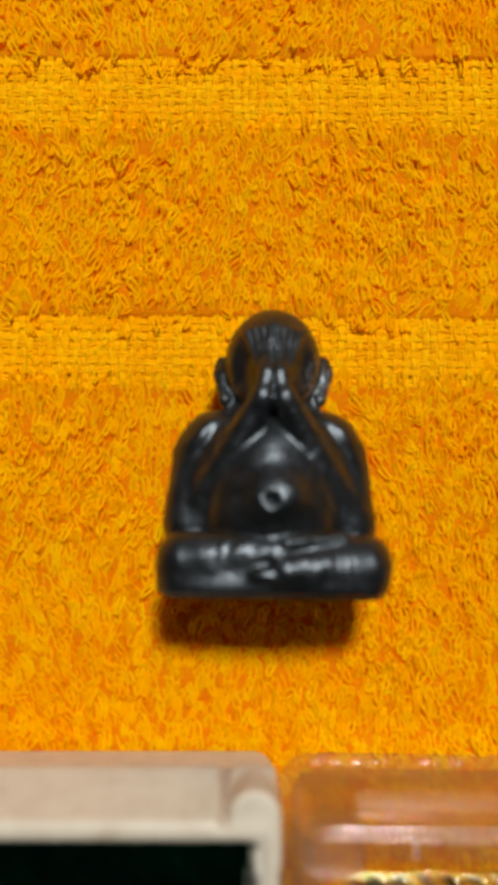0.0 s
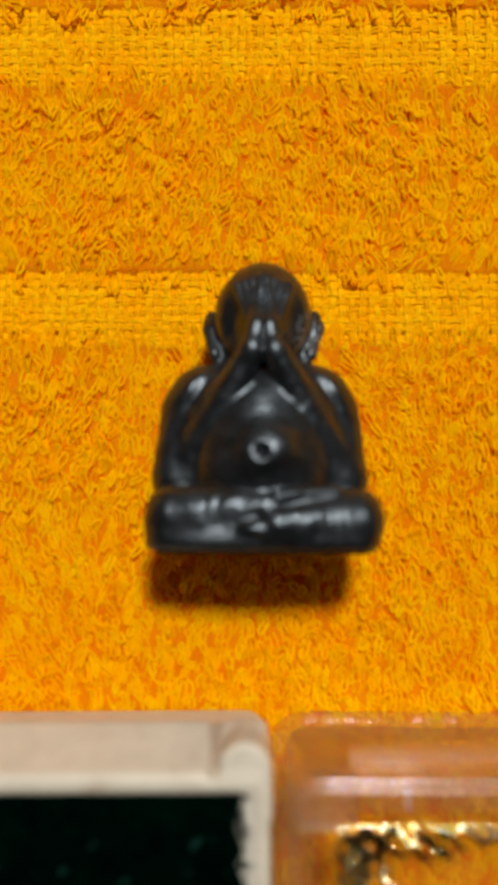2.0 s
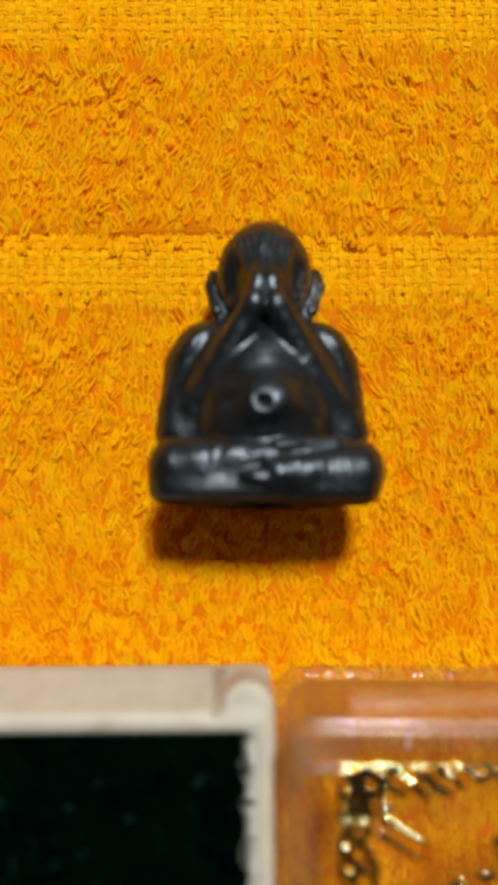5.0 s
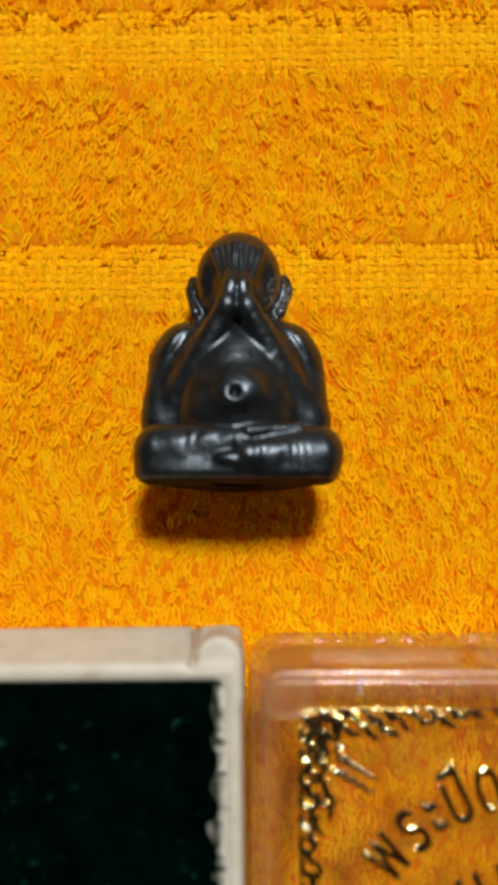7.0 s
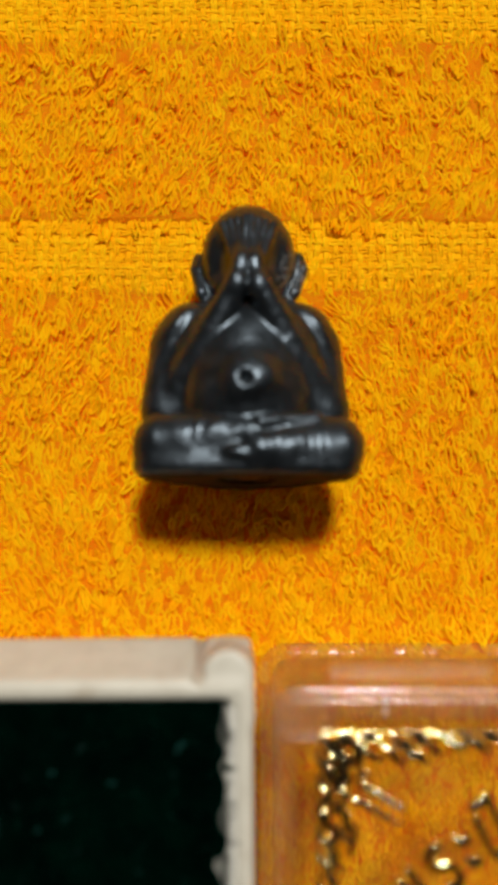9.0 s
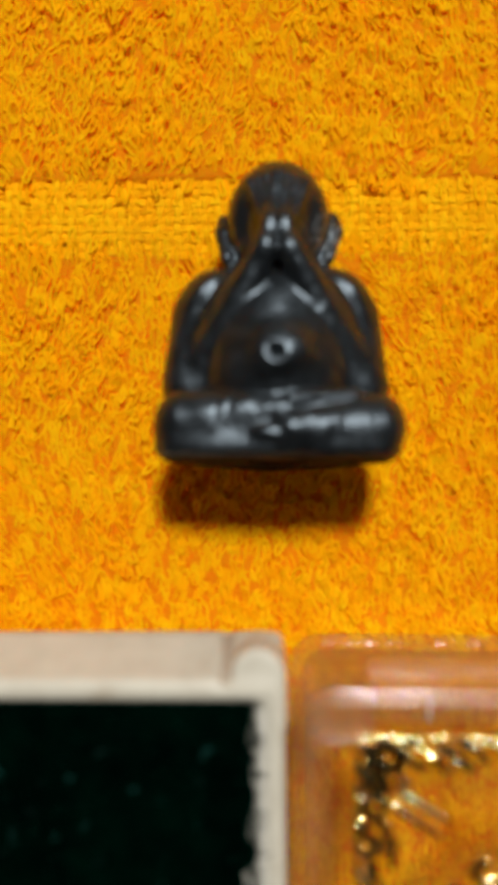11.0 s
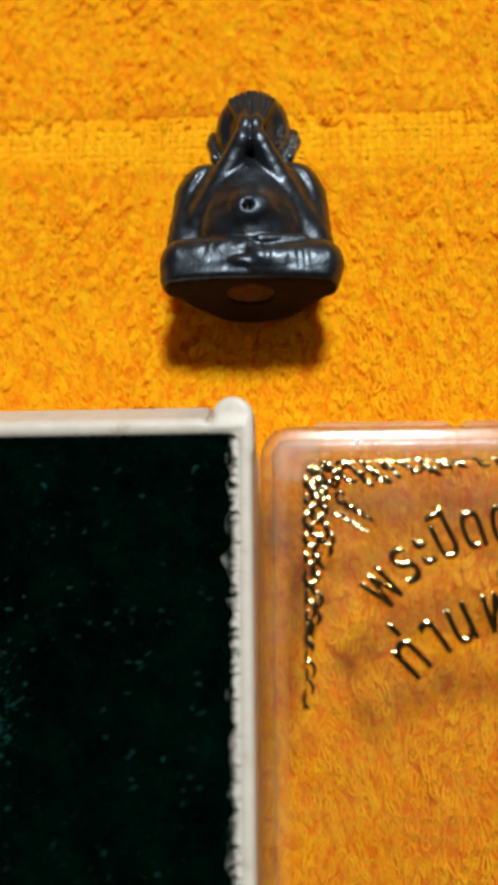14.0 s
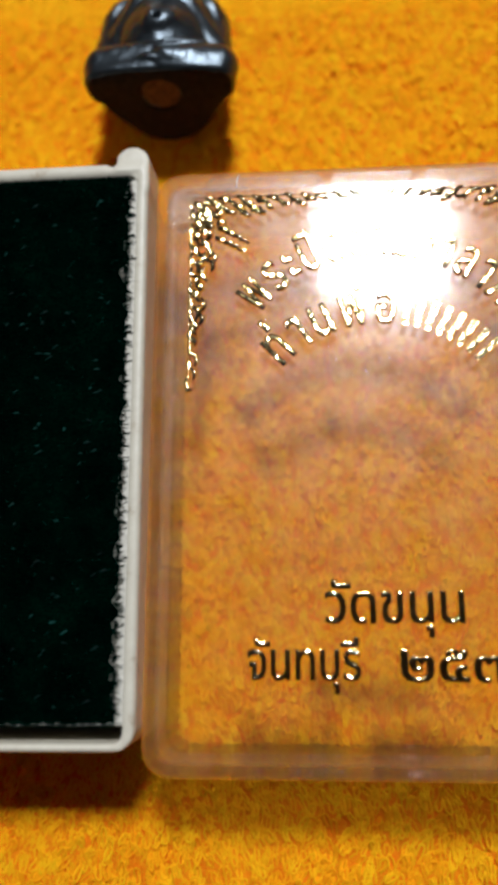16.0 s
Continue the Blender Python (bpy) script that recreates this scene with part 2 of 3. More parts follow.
def tubes(paths, radii, sides=4, flat=1.0, half=False):
    """Tubes, or their upper halves, along many paths of equal length: paths (n, k, 3), radii (n,), (n, k) or a number. Returns vertices and quads."""
    paths = np.asarray(paths, dtype=np.float64)
    n, k, _ = paths.shape
    tangent = np.gradient(paths, axis=1)
    tangent /= np.linalg.norm(tangent, axis=2, keepdims=True) + 1e-12
    up = np.zeros_like(tangent)
    up[..., 2] = 1.0
    steep = np.abs(tangent[..., 2:3]) > 0.95
    up = np.where(steep, np.array([0.3, 1.0, 0.0]), up)
    side = np.cross(tangent, up)
    side /= np.linalg.norm(side, axis=2, keepdims=True) + 1e-12
    over = np.cross(side, tangent)
    r = np.broadcast_to(np.asarray(radii, dtype=np.float64).reshape((n, -1, 1) if np.ndim(radii) else (1, 1, 1)), (n, k, 1))
    rings = []
    for i in range(sides):
        a = math.pi * (0.06 + 0.88 * i / (sides - 1)) if half else 2 * math.pi * i / sides
        rings.append(paths + r * (math.cos(a) * side + math.sin(a) * flat * over))
    verts = np.stack(rings, axis=2).reshape(-1, 3)
    base = (np.arange(n)[:, None, None] * k + np.arange(k - 1)[None, :, None]) * sides
    i = np.arange(sides - 1 if half else sides)[None, None, :]
    j = (i + 1) % sides
    quads = np.stack([base + j, base + i, base + sides + i, base + sides + j], axis=-1).reshape(-1, 4)
    return verts, quads


def surface(field, low, high, step):
    """The zero surface of a distance field on a grid: vertices and quads (surface nets)."""
    axes = [np.arange(a, b + step, step, dtype=np.float32) for a, b in zip(low, high)]
    grid = np.meshgrid(*axes, indexing="ij", sparse=True)
    d = np.asarray(field(*grid), dtype=np.float32)
    inside = d < 0
    nx, ny, nz = d.shape
    corner = [(i, j, k) for i in (0, 1) for j in (0, 1) for k in (0, 1)]
    count = sum(inside[i:nx - 1 + i, j:ny - 1 + j, k:nz - 1 + k].astype(np.int8) for i, j, k in corner)
    cells = np.argwhere((count > 0) & (count < 8))
    index = np.full((nx - 1, ny - 1, nz - 1), -1, dtype=np.int64)
    index[tuple(cells.T)] = np.arange(len(cells))
    total, hits = np.zeros((len(cells), 3)), np.zeros(len(cells))
    for a in corner:
        for ax in range(3):
            if a[ax]:
                continue
            b = list(a)
            b[ax] = 1
            da, db = d[tuple((cells + a).T)], d[tuple((cells + b).T)]
            cross = (da < 0) != (db < 0)
            s = np.where(cross, da / np.where(cross, da - db, 1), 0)
            p = np.tile(np.array(a, dtype=float), (len(cells), 1))
            p[:, ax] = s
            total[cross] += p[cross]
            hits[cross] += 1
    verts = (cells + total / hits[:, None]) * step + np.array(low)
    quads = []
    for ax in range(3):
        u, v = (ax + 1) % 3, (ax + 2) % 3
        sl0, sl1 = [slice(None)] * 3, [slice(None)] * 3
        sl0[ax], sl1[ax] = slice(0, -1), slice(1, None)
        first, second = inside[tuple(sl0)], inside[tuple(sl1)]
        e = np.argwhere(first != second)
        e = e[(e[:, u] > 0) & (e[:, v] > 0) & (e[:, u] < d.shape[u] - 1) & (e[:, v] < d.shape[v] - 1)]
        outward = first[tuple(e.T)]
        ring = []
        for du, dv in ((-1, -1), (0, -1), (0, 0), (-1, 0)):
            c = e.copy()
            c[:, u] += du
            c[:, v] += dv
            ring.append(index[tuple(c.T)])
        q = np.stack(ring, axis=1)
        quads.append(np.where(outward[:, None], q, q[:, ::-1]))
    return verts, np.concatenate(quads)


def join_soft(a, b, k):
    h = np.clip(0.5 + 0.5 * (b - a) / k, 0, 1)
    return b * (1 - h) + a * h - k * h * (1 - h)


def cut_soft(a, b, k):
    """a without b."""
    return -join_soft(-a, b, k)


def ball(x, y, z, c, r):
    """Distance, roughly, to an ellipsoid."""
    px, py, pz = (x - c[0]) / r[0], (y - c[1]) / r[1], (z - c[2]) / r[2]
    return (np.sqrt(px * px + py * py + pz * pz) - 1) * min(r)


def rod(x, y, z, a, b, ra, rb):
    """Distance to a rod with round ends."""
    a, b = np.array(a, dtype=float), np.array(b, dtype=float)
    ba = b - a
    h = np.clip(((x - a[0]) * ba[0] + (y - a[1]) * ba[1] + (z - a[2]) * ba[2]) / ba.dot(ba), 0, 1)
    return np.sqrt((x - a[0] - ba[0] * h) ** 2 + (y - a[1] - ba[1] * h) ** 2 + (z - a[2] - ba[2] * h) ** 2) - (ra + (rb - ra) * h)


def box_field(x, y, z, low, high, r):
    """Distance to a box with round edges."""
    q = [np.abs(p - (a + b) / 2) - (b - a) / 2 + r for p, a, b in zip((x, y, z), low, high)]
    out = np.sqrt(sum(np.maximum(p, 0) ** 2 for p in q))
    return out + np.minimum(np.maximum(np.maximum(q[0], q[1]), q[2]), 0) - r


def rounded_outline(x0, y0, x1, y1, r, steps=8):
    pts = []
    for cx, cy, a0 in ((x1 - r, y1 - r, 0), (x0 + r, y1 - r, 90), (x0 + r, y0 + r, 180), (x1 - r, y0 + r, 270)):
        for i in range(steps + 1):
            a = radians(a0 + 90 * i / steps)
            pts.append((cx + r * math.cos(a), cy + r * math.sin(a)))
    return pts


def slab(name, low, high, mat, edge=0.05):
    """A box with bevelled edges."""
    bm = bmesh.new()
    bmesh.ops.create_cube(bm, size=1.0)
    for v in bm.verts:
        v.co = Vector([((a + b) / 2 + c * (b - a)) * CM for a, b, c in zip(low, high, v.co)])
    bmesh.ops.bevel(bm, geom=bm.edges[:], offset=edge * CM, segments=2, affect="EDGES")
    me = bpy.data.meshes.new(name)
    bm.to_mesh(me)
    bm.free()
    me.materials.append(mat)
    return me


# ---- the room round the table ----
def room():
    x0, x1, y0, y1, z0, z1 = -150, 160, -170, 190, -76, 160
    walls = (("wall_north", (x0 - 10, y1, z0), (x1 + 10, y1 + 10, z1)), ("wall_south", (x0 - 10, y0 - 10, z0), (x1 + 10, y0, z1)),
             ("wall_west", (x0 - 10, y0, z0), (x0, y1, z1)), ("wall_east", (x1, y0, z0), (x1 + 10, y1, z1)))
    for name, low, high in walls:
        tagged(part(name, slab(name, low, high, WALL)), "plain dark painted room wall", "wall", kind="structure")
    tagged(part("ceiling", slab("ceiling", (x0 - 10, y0 - 10, z1), (x1 + 10, y1 + 10, z1 + 10), WALL)), "plain dark painted ceiling", "ceiling", kind="structure")
    tagged(part("floor", slab("floor", (x0 - 10, y0 - 10, z0 - 10), (x1 + 10, y1 + 10, z0), WOOD)), "plain brown wooden floor", "floor", kind="structure")
    table = tagged(new("table"), "brown wooden table under the towel", "table")
    table.location = (0, 0, 0)
    part("tabletop", slab("tabletop", (-60, -45, -3.62), (60, 45, -0.62), WOOD, 0.3), table)
    leg = slab("leg", (-3, -3, -76), (3, 3, -3.62), WOOD, 0.3)
    for x in (-54, 54):
        for y in (-39, 39):
            part("leg", leg, table).location = (x * CM, y * CM, 0)
    lamp = tagged(new("ceiling_lamp"), "square white ceiling lamp, switched on", "lamp")
    lamp.location = LAMP
    part("housing", slab("housing", (-17, -19, 0.6), (17, 19, 8.0), LAMP_WHITE, 0.4), lamp)


room()

# ---- the towel ----
DROP = 0.22   # the towel lies this far below the level of the plan
BANDS = ((1.06, 1.58), (3.42, 4.04))


def towel():
    """An orange terry towel: a ground cloth, loops of pile, and two flat woven bands across it."""
    rng = np.random.default_rng(5)
    gx = np.concatenate([np.linspace(-24, -4, 21), np.linspace(-3.4, 5.0, 301), np.linspace(6, 26, 21)])
    gy = np.concatenate([np.linspace(-26, -11, 16), np.linspace(-10.0, 5.8, 565), np.linspace(7, 24, 18)])
    xx, yy = np.meshgrid(gx, gy, indexing="ij")

    def blurred(sx, sy):
        """Smooth random heights over the cloth, with a spread of one."""
        h = np.fft.rfft2(rng.normal(0, 1, xx.shape))
        fx, fy = np.fft.fftfreq(xx.shape[0])[:, None], np.fft.rfftfreq(xx.shape[1])[None, :]
        h = np.fft.irfft2(h * np.exp(-2 * np.pi ** 2 * ((fx * sx) ** 2 + (fy * sy) ** 2)), s=xx.shape)
        return h / h.std()

    lumps = 0.006 * np.clip(blurred(1.6, 3.0), -2, 2) + 0.010 * np.clip(blurred(7.0, 10.0), -2, 2)
    zz = -0.034 + lumps
    for a, b in BANDS:
        zz = zz + 0.022 * np.clip(1 - (yy - b - 0.05) / 0.35, 0, 1) * (yy > b)
        zz = np.where((yy > a - 0.03) & (yy < b + 0.05), -0.062, zz)
    top = np.stack([xx, yy, zz], -1).reshape(-1, 3)
    n0, n1 = len(gx), len(gy)
    i, j = np.meshgrid(np.arange(n0 - 1), np.arange(n1 - 1), indexing="ij")
    q = np.stack([i * n1 + j, (i + 1) * n1 + j, (i + 1) * n1 + j + 1, i * n1 + j + 1], -1).reshape(-1, 4)
    low = top.copy()
    low[:, 2] = -0.38
    rim = np.concatenate([np.arange(n1), np.arange(1, n0) * n1 + n1 - 1, (n0 - 1) * n1 + np.arange(n1 - 2, -1, -1), np.arange(n0 - 2, 0, -1) * n1])
    nxt = np.roll(rim, -1)
    wall = np.stack([rim, nxt, nxt + len(top), rim + len(top)], -1)
    # the ground carries the painted shade of the gaps in the pile
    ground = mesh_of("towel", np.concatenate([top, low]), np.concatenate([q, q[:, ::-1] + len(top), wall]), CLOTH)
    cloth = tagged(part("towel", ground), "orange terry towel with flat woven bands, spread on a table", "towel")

    # loops of pile
    dx, dy = 0.062, 0.071
    px, py = np.meshgrid(np.arange(-3.3, 4.9, dx), np.arange(-9.9, 5.6, dy), indexing="ij")
    px = px + dx * 0.5 * (np.arange(px.shape[1]) % 2)[None, :]
    p = np.stack([px.ravel(), py.ravel()], -1)
    p += rng.normal(0, 0.026, p.shape)
    keep = ~((p[:, 0] < -0.15) & (p[:, 1] < -2.45) & (p[:, 1] > -7.45))
    for a, b in BANDS:
        wobble = 0.03 * np.sin(p[:, 0] * 5.0) + rng.normal(0, 0.02, len(p))
        thin = np.clip((p[:, 1] - a) / 0.36, 0, 1) ** 1.6
        keep &= ~((p[:, 1] > a + wobble) & (p[:, 1] < b + wobble * 0.6) & (rng.random(len(p)) < thin + 0.1))
    bare = np.sin(p[:, 0] * 3.1 + 2.0 * np.sin(p[:, 1] * 2.2)) * np.sin(p[:, 1] * 3.7 + 1.6 * np.sin(p[:, 0] * 1.9))
    keep &= rng.random(len(p)) > 0.02 + 0.16 * np.clip(bare - 0.35, 0, 1)
    p = p[keep]
    n, k = len(p), 9
    flow = 0.5 * np.sin(p[:, 0] * 1.7 + 1.3 * np.sin(p[:, 1] * 1.1)) + 0.4 * np.sin(p[:, 1] * 2.3 + 0.7 * p[:, 0])
    heading = np.pi / 2 + 0.38 * flow + rng.normal(0, 0.36, n)
    heading = np.where(rng.random(n) < 0.35, heading + np.pi, heading)
    length = rng.uniform(0.11, 0.22, n)
    rise = rng.uniform(0.020, 0.052, n) * (1 + 0.25 * np.sin(p[:, 0] * 2.9 + 2 * np.sin(p[:, 1] * 1.9)))
    near_band = np.zeros(n)
    for a, b in BANDS:
        near_band = np.maximum(near_band, np.exp(-((p[:, 1] - (a + 0.12)) / 0.2) ** 2))
    rise *= 1 - 0.15 * near_band
    length *= 1 + 0.35 * near_band
    heading = np.where((near_band > 0.3) & (rng.random(n) < 0.7), np.pi / 2 + rng.normal(0, 0.3, n), heading)
    width = rng.uniform(0.028, 0.050, n)
    tall = rng.random(n) < 0.30
    rise = np.where(tall, rise * 1.7, rise)
    twist = rng.normal(0.0, 0.15, n)
    u = np.linspace(0, 1, k)
    along = np.sin(np.pi * u) ** 0.8
    across = -np.cos(np.pi * u) * (0.35 + 0.65 * np.sin(np.pi * u) ** 0.7)
    h = np.stack([np.cos(heading), np.sin(heading), np.zeros(n)], -1)
    s0 = np.stack([-np.sin(heading), np.cos(heading), np.zeros(n)], -1)
    s = s0 * np.cos(twist)[:, None] + np.array([0, 0, 1.0]) * np.sin(twist)[:, None]
    arch = np.sin(np.pi * u) ** 0.7
    ix = np.clip(np.searchsorted(gx, p[:, 0]), 0, n0 - 1)
    iy = np.clip(np.searchsorted(gy, p[:, 1]), 0, n1 - 1)
    centre = np.concatenate([p, np.minimum(zz[ix, iy], 0.02)[:, None] - 0.012], 1)
    paths = (centre[:, None] + h[:, None] * (length[:, None] * along)[..., None] + s[:, None] * (width[:, None] * across)[..., None])
    paths[..., 2] += rise[:, None] * arch
    paths += rng.normal(0, 0.004, paths.shape)
    verts, quads = tubes(paths, rng.uniform(0.0085, 0.0125, n), 5, 0.40, True)
    tagged(part("terry_pile", mesh_of("terry_pile", verts, quads, YARN), cloth, "dense looped orange pile"), kind="stuff")

    # woven bands: warp threads that go up and down over weft threads
    for a, b in BANDS:
        band = part("woven_band", slab("woven_band", (-3.6, a + 0.1, -0.12), (5.2, b + 0.02, -0.046), BAND, 0.01), cloth, "flat woven band in the towel")
        step, gap = 0.082, 0.074
        rows_at = np.arange(a - 0.06, b + 0.05, gap)
        xs = np.arange(-3.3, 4.9, step)
        t = np.arange(-3.3, 4.9, step / 4)
        sag = lambda y: -0.03 * np.clip(1 - (y - a + 0.06) / 0.2, 0, 1)
        weft, warp = [], []
        for m, y in enumerate(rows_at):
            lift = 0.008 * np.cos(np.pi * (t + 3.3) / step + np.pi * (m % 2))
            y = y + rng.normal(0, 0.006)
            for side in (-0.013, 0.013):
                wander = 0.012 * np.sin(t * 5 + 1.7 * m + 2 * np.sin(t * 1.3)) + 0.006 * np.sin(t * 17 + 2.9 * m + 40 * side)
                weft.append(np.stack([t, y + side + wander + rng.normal(0, 0.004, len(t)), -0.036 + lift + sag(y) + rng.normal(0, 0.002, len(t))], -1))
        v1, q1 = tubes(np.array(weft), rng.uniform(0.013, 0.019, len(weft)), 6, 0.7)
        u = np.linspace(a - 0.08, b + 0.06, 46)
        for m, x in enumerate(xs):
            lift = 0.010 * np.cos(np.pi * (u - rows_at[0]) / gap + np.pi * ((m + 1) % 2))
            off = rng.normal(0, 0.012)
            for side in (-0.014, 0.014):
                warp.append(np.stack([x + off + side + 0.010 * np.sin(u * 9 + 2.1 * m) + rng.normal(0, 0.003, len(u)), u, -0.034 + lift + sag(u)], -1))
        v2, q2 = tubes(np.array(warp), rng.uniform(0.013, 0.020, len(warp)), 6, 0.7)
        tagged(part("band_threads", mesh_of("band_threads", np.concatenate([v1, v2]), np.concatenate([q1, q2 + len(v1)]), BAND), band), kind="stuff")
    cloth.location.z = -DROP * CM
    return cloth


towel()


# ---- the small seated figure ----
def figurine():
    """A small dark seated figure with its palms over its face, lying on its back. a: across, b: up the body, c: to its front."""
    def field(a, b, c):
        s = np.abs(a)
        # seat: a rounded block, wide in front and narrow at the back
        front = np.maximum(c - 0.33, 0) / 0.47
        back = np.maximum(0.33 - c, 0) / 0.72
        plan = (s / 0.885) ** 3.4 + front ** 3.0 + (back / 1.25) ** 4
        d2 = (plan ** (1 / 2.6) - 1) * 0.42
        d2 = -join_soft(-d2, -((s - 0.86) * 0.80 - (c - 0.38) * 0.60), 0.22)
        d2 = -join_soft(-d2, c + 0.44, 0.20)
        db = np.abs(b - 0.195) - 0.255
        r = 0.10
        seat = np.sqrt(np.maximum(d2 + r, 0) ** 2 + np.maximum(db + r, 0) ** 2) + np.minimum(np.maximum(d2, db) + r, 0) - r
        d = seat
        # folded legs in front: a broad flat lap with the shins laid across it
        lap = box_field(a, b, c - 0.10 * (1 - (s / 0.9) ** 2) + 0.05, (-0.85, -0.06, 0.30), (0.85, 0.48, 0.76), 0.16)
        d = join_soft(d, lap, 0.05)
        d = join_soft(d, rod(a, b, c, (-0.65, 0.27, 0.60), (0.0, 0.30, 0.735), 0.21, 0.135), 0.06)
        d = join_soft(d, rod(a, b, c, (0.68, 0.23, 0.59), (0.10, 0.17, 0.76), 0.215, 0.135), 0.06)
        d = join_soft(d, rod(a, b, c, (0.10, 0.35, 0.835), (0.52, 0.42, 0.74), 0.06, 0.05), 0.03)
        d = join_soft(d, ball(a, b, c, (-0.07, 0.12, 0.82), (0.10, 0.05, 0.05)), 0.05)
        d = cut_soft(d, rod(a, b, c, (0.04, 0.255, 0.955), (0.62, 0.415, 0.81), 0.036, 0.030), 0.015)
        d = cut_soft(d, rod(a, b, c, (0.035, 0.26, 0.94), (0.01, 0.46, 0.91), 0.030, 0.024), 0.015)
        d = cut_soft(d, rod(a, b, c, (-0.62, 0.12, 0.89), (-0.14, 0.21, 0.955), 0.034, 0.042), 0.03)
        d = cut_soft(d, rod(a, b, c, (0.02, 0.25, 0.945), (0.05, 0.07, 0.92), 0.026, 0.02), 0.02)
        # torso, belly, shoulders
        body = ball(a, b, c, (0, 0.90, 0.28), (0.68, 0.80, 0.50))
        arm_s = np.abs(a + 0.022)
        body = join_soft(body, ball(arm_s, b, c, (0.43, 1.20, 0.49), (0.29, 0.31, 0.28)), 0.08)
        body = join_soft(body, rod(arm_s, b, c, (0.565, 1.13, 0.45), (0.630, 0.60, 0.42), 0.215, 0.200), 0.07)
        belly = ball(a, b, c, (0, 0.78, 0.45), (0.50, 0.62, 0.49))
        body = join_soft(body, ball(a, b, c, (0, 1.15, 0.50), (0.36, 0.37, 0.375)), 0.10)
        d = join_soft(d, join_soft(body, belly, 0.20), 0.015)
        d = join_soft(d, rod(a, b, c, (0, 1.25, 0.40), (0, 1.65, 0.46), 0.28, 0.25), 0.06)
        # head and ears
        head = ball(a, b, c, (0, 1.905, 0.54), (0.395, 0.48, 0.43))
        head = cut_soft(head, ball(s, b, c, (0.27, 1.67, 0.97), (0.12, 0.23, 0.21)), 0.09)
        head = join_soft(head, ball(a, b, c, (0, 1.84, 0.38), (0.34, 0.40, 0.44)), 0.05)
        d = join_soft(d, head, 0.04)
        ear = join_soft(ball(s, b, c, (0.425, 1.88, 0.49), (0.06, 0.14, 0.10)), rod(s, b, c, (0.435, 1.85, 0.51), (0.385, 1.60, 0.56), 0.055, 0.05), 0.04)
        ear = cut_soft(ear, rod(s, b, c, (0.465, 1.93, 0.56), (0.44, 1.78, 0.61), 0.022, 0.02), 0.02)
        d = join_soft(d, ear, 0.03)
        d = join_soft(d, rod(s, b, c, (0.27, 1.60, 0.48), (0.31, 1.42, 0.48), 0.08, 0.13), 0.05)
        # forearms that rise to the face, and the palms
        d = cut_soft(d, rod(s, b, c, (0.36, 1.40, 0.80), (0.76, 0.80, 0.66), 0.020, 0.020), 0.07)
        d = join_soft(d, rod(s, b, c, (0.575, 0.62, 0.375), (0.082, 1.44, 0.975), 0.24, 0.092), 0.03)
        palm = join_soft(rod(s, b, c, (0.082, 1.42, 0.965), (0.046, 1.64, 0.990), 0.094, 0.066), rod(s, b, c, (0.046, 1.62, 0.990), (0.06, 1.88, 0.945), 0.066, 0.05), 0.05)
        for k in range(4):
            e = 0.026 + 0.056 * k
            palm = join_soft(palm, rod(s, b, c, (0.03 + 0.020 * k, 1.60, 1.005 - 0.008 * k), (e + 0.004 * k, 2.05 - 0.012 * k, 0.970 - 0.018 * k), 0.032, 0.036), 0.004)
        d = join_soft(d, palm, 0.032)
        d = cut_soft(d, rod(a, b, c, (0, 1.22, 1.06), (0, 1.45, 1.10), 0.020, 0.012), 0.02)
        d = cut_soft(d, rod(a, b, c, (0, 1.45, 1.075), (0, 1.90, 1.02), 0.014, 0.010), 0.015)
        # navel: a mound with a hole
        d = join_soft(d, ball(a, b, c, (0.01, 0.695, 0.90), (0.19, 0.165, 0.10)), 0.07)
        d = cut_soft(d, rod(a, b, c, (-0.015, 0.65, 0.93), (0.0, 0.635, 1.1), 0.030, 0.055), 0.05)
        # flat base with a shallow round hollow
        base = b + 0.05 - 0.21 * (0.75 - c)
        d = -join_soft(-d, base, 0.10)
        hollow = np.maximum(np.sqrt(a * a + (c - 0.40) ** 2) - 0.23, np.abs(base) - 0.035)
        d = cut_soft(d, hollow, 0.015)
        ripple = np.exp(-((a - 0.40) / 0.26) ** 2 - ((b - 0.17) / 0.10) ** 2) * (c > 0.5)
        d = d + 0.0035 * ripple * np.sin(47 * a + 4 * np.sin(19 * a + 3) + 9 * b) + 0.003 * np.exp(-((a + 0.35) / 0.3) ** 2 - ((b - 0.32) / 0.10) ** 2) * (c > 0.5) * np.sin(29 * a + 3 * np.sin(17 * a) - 12 * b)
        return d + 0.005 * np.sin(9 * a + 3) * np.sin(11 * b) * np.sin(8 * c) + 0.003 * np.sin(23 * a + 2 * np.sin(9 * b)) * np.sin(27 * b + 1.5 * np.sin(11 * a)) * np.sin(19 * c + 1)

    verts, quads = surface(field, (-1.06, -0.12, -0.56), (1.06, 2.34, 1.22), 0.012)
    me = mesh_of("seated_figurine", verts, quads, BLACK)
    me.materials.append(PLUG)
    mid = verts[quads].mean(1)
    level = mid[:, 1] + 0.05 - 0.21 * (0.75 - mid[:, 2])
    plug = (np.hypot(mid[:, 0], mid[:, 2] - 0.40) < 0.22) & (level > 0.02) & (level < 0.06)
    under = (level < 0.03) & ~plug
    me.materials.append(DULL)
    me.polygons.foreach_set("material_index", (plug * 1 + under * 2).astype(np.int32))
    ob = tagged(part("seated_figurine", me), "small blackened metal seated figurine lying on its back on the towel", "figurine")
    tilt = math.atan2(0.26, 0.966)
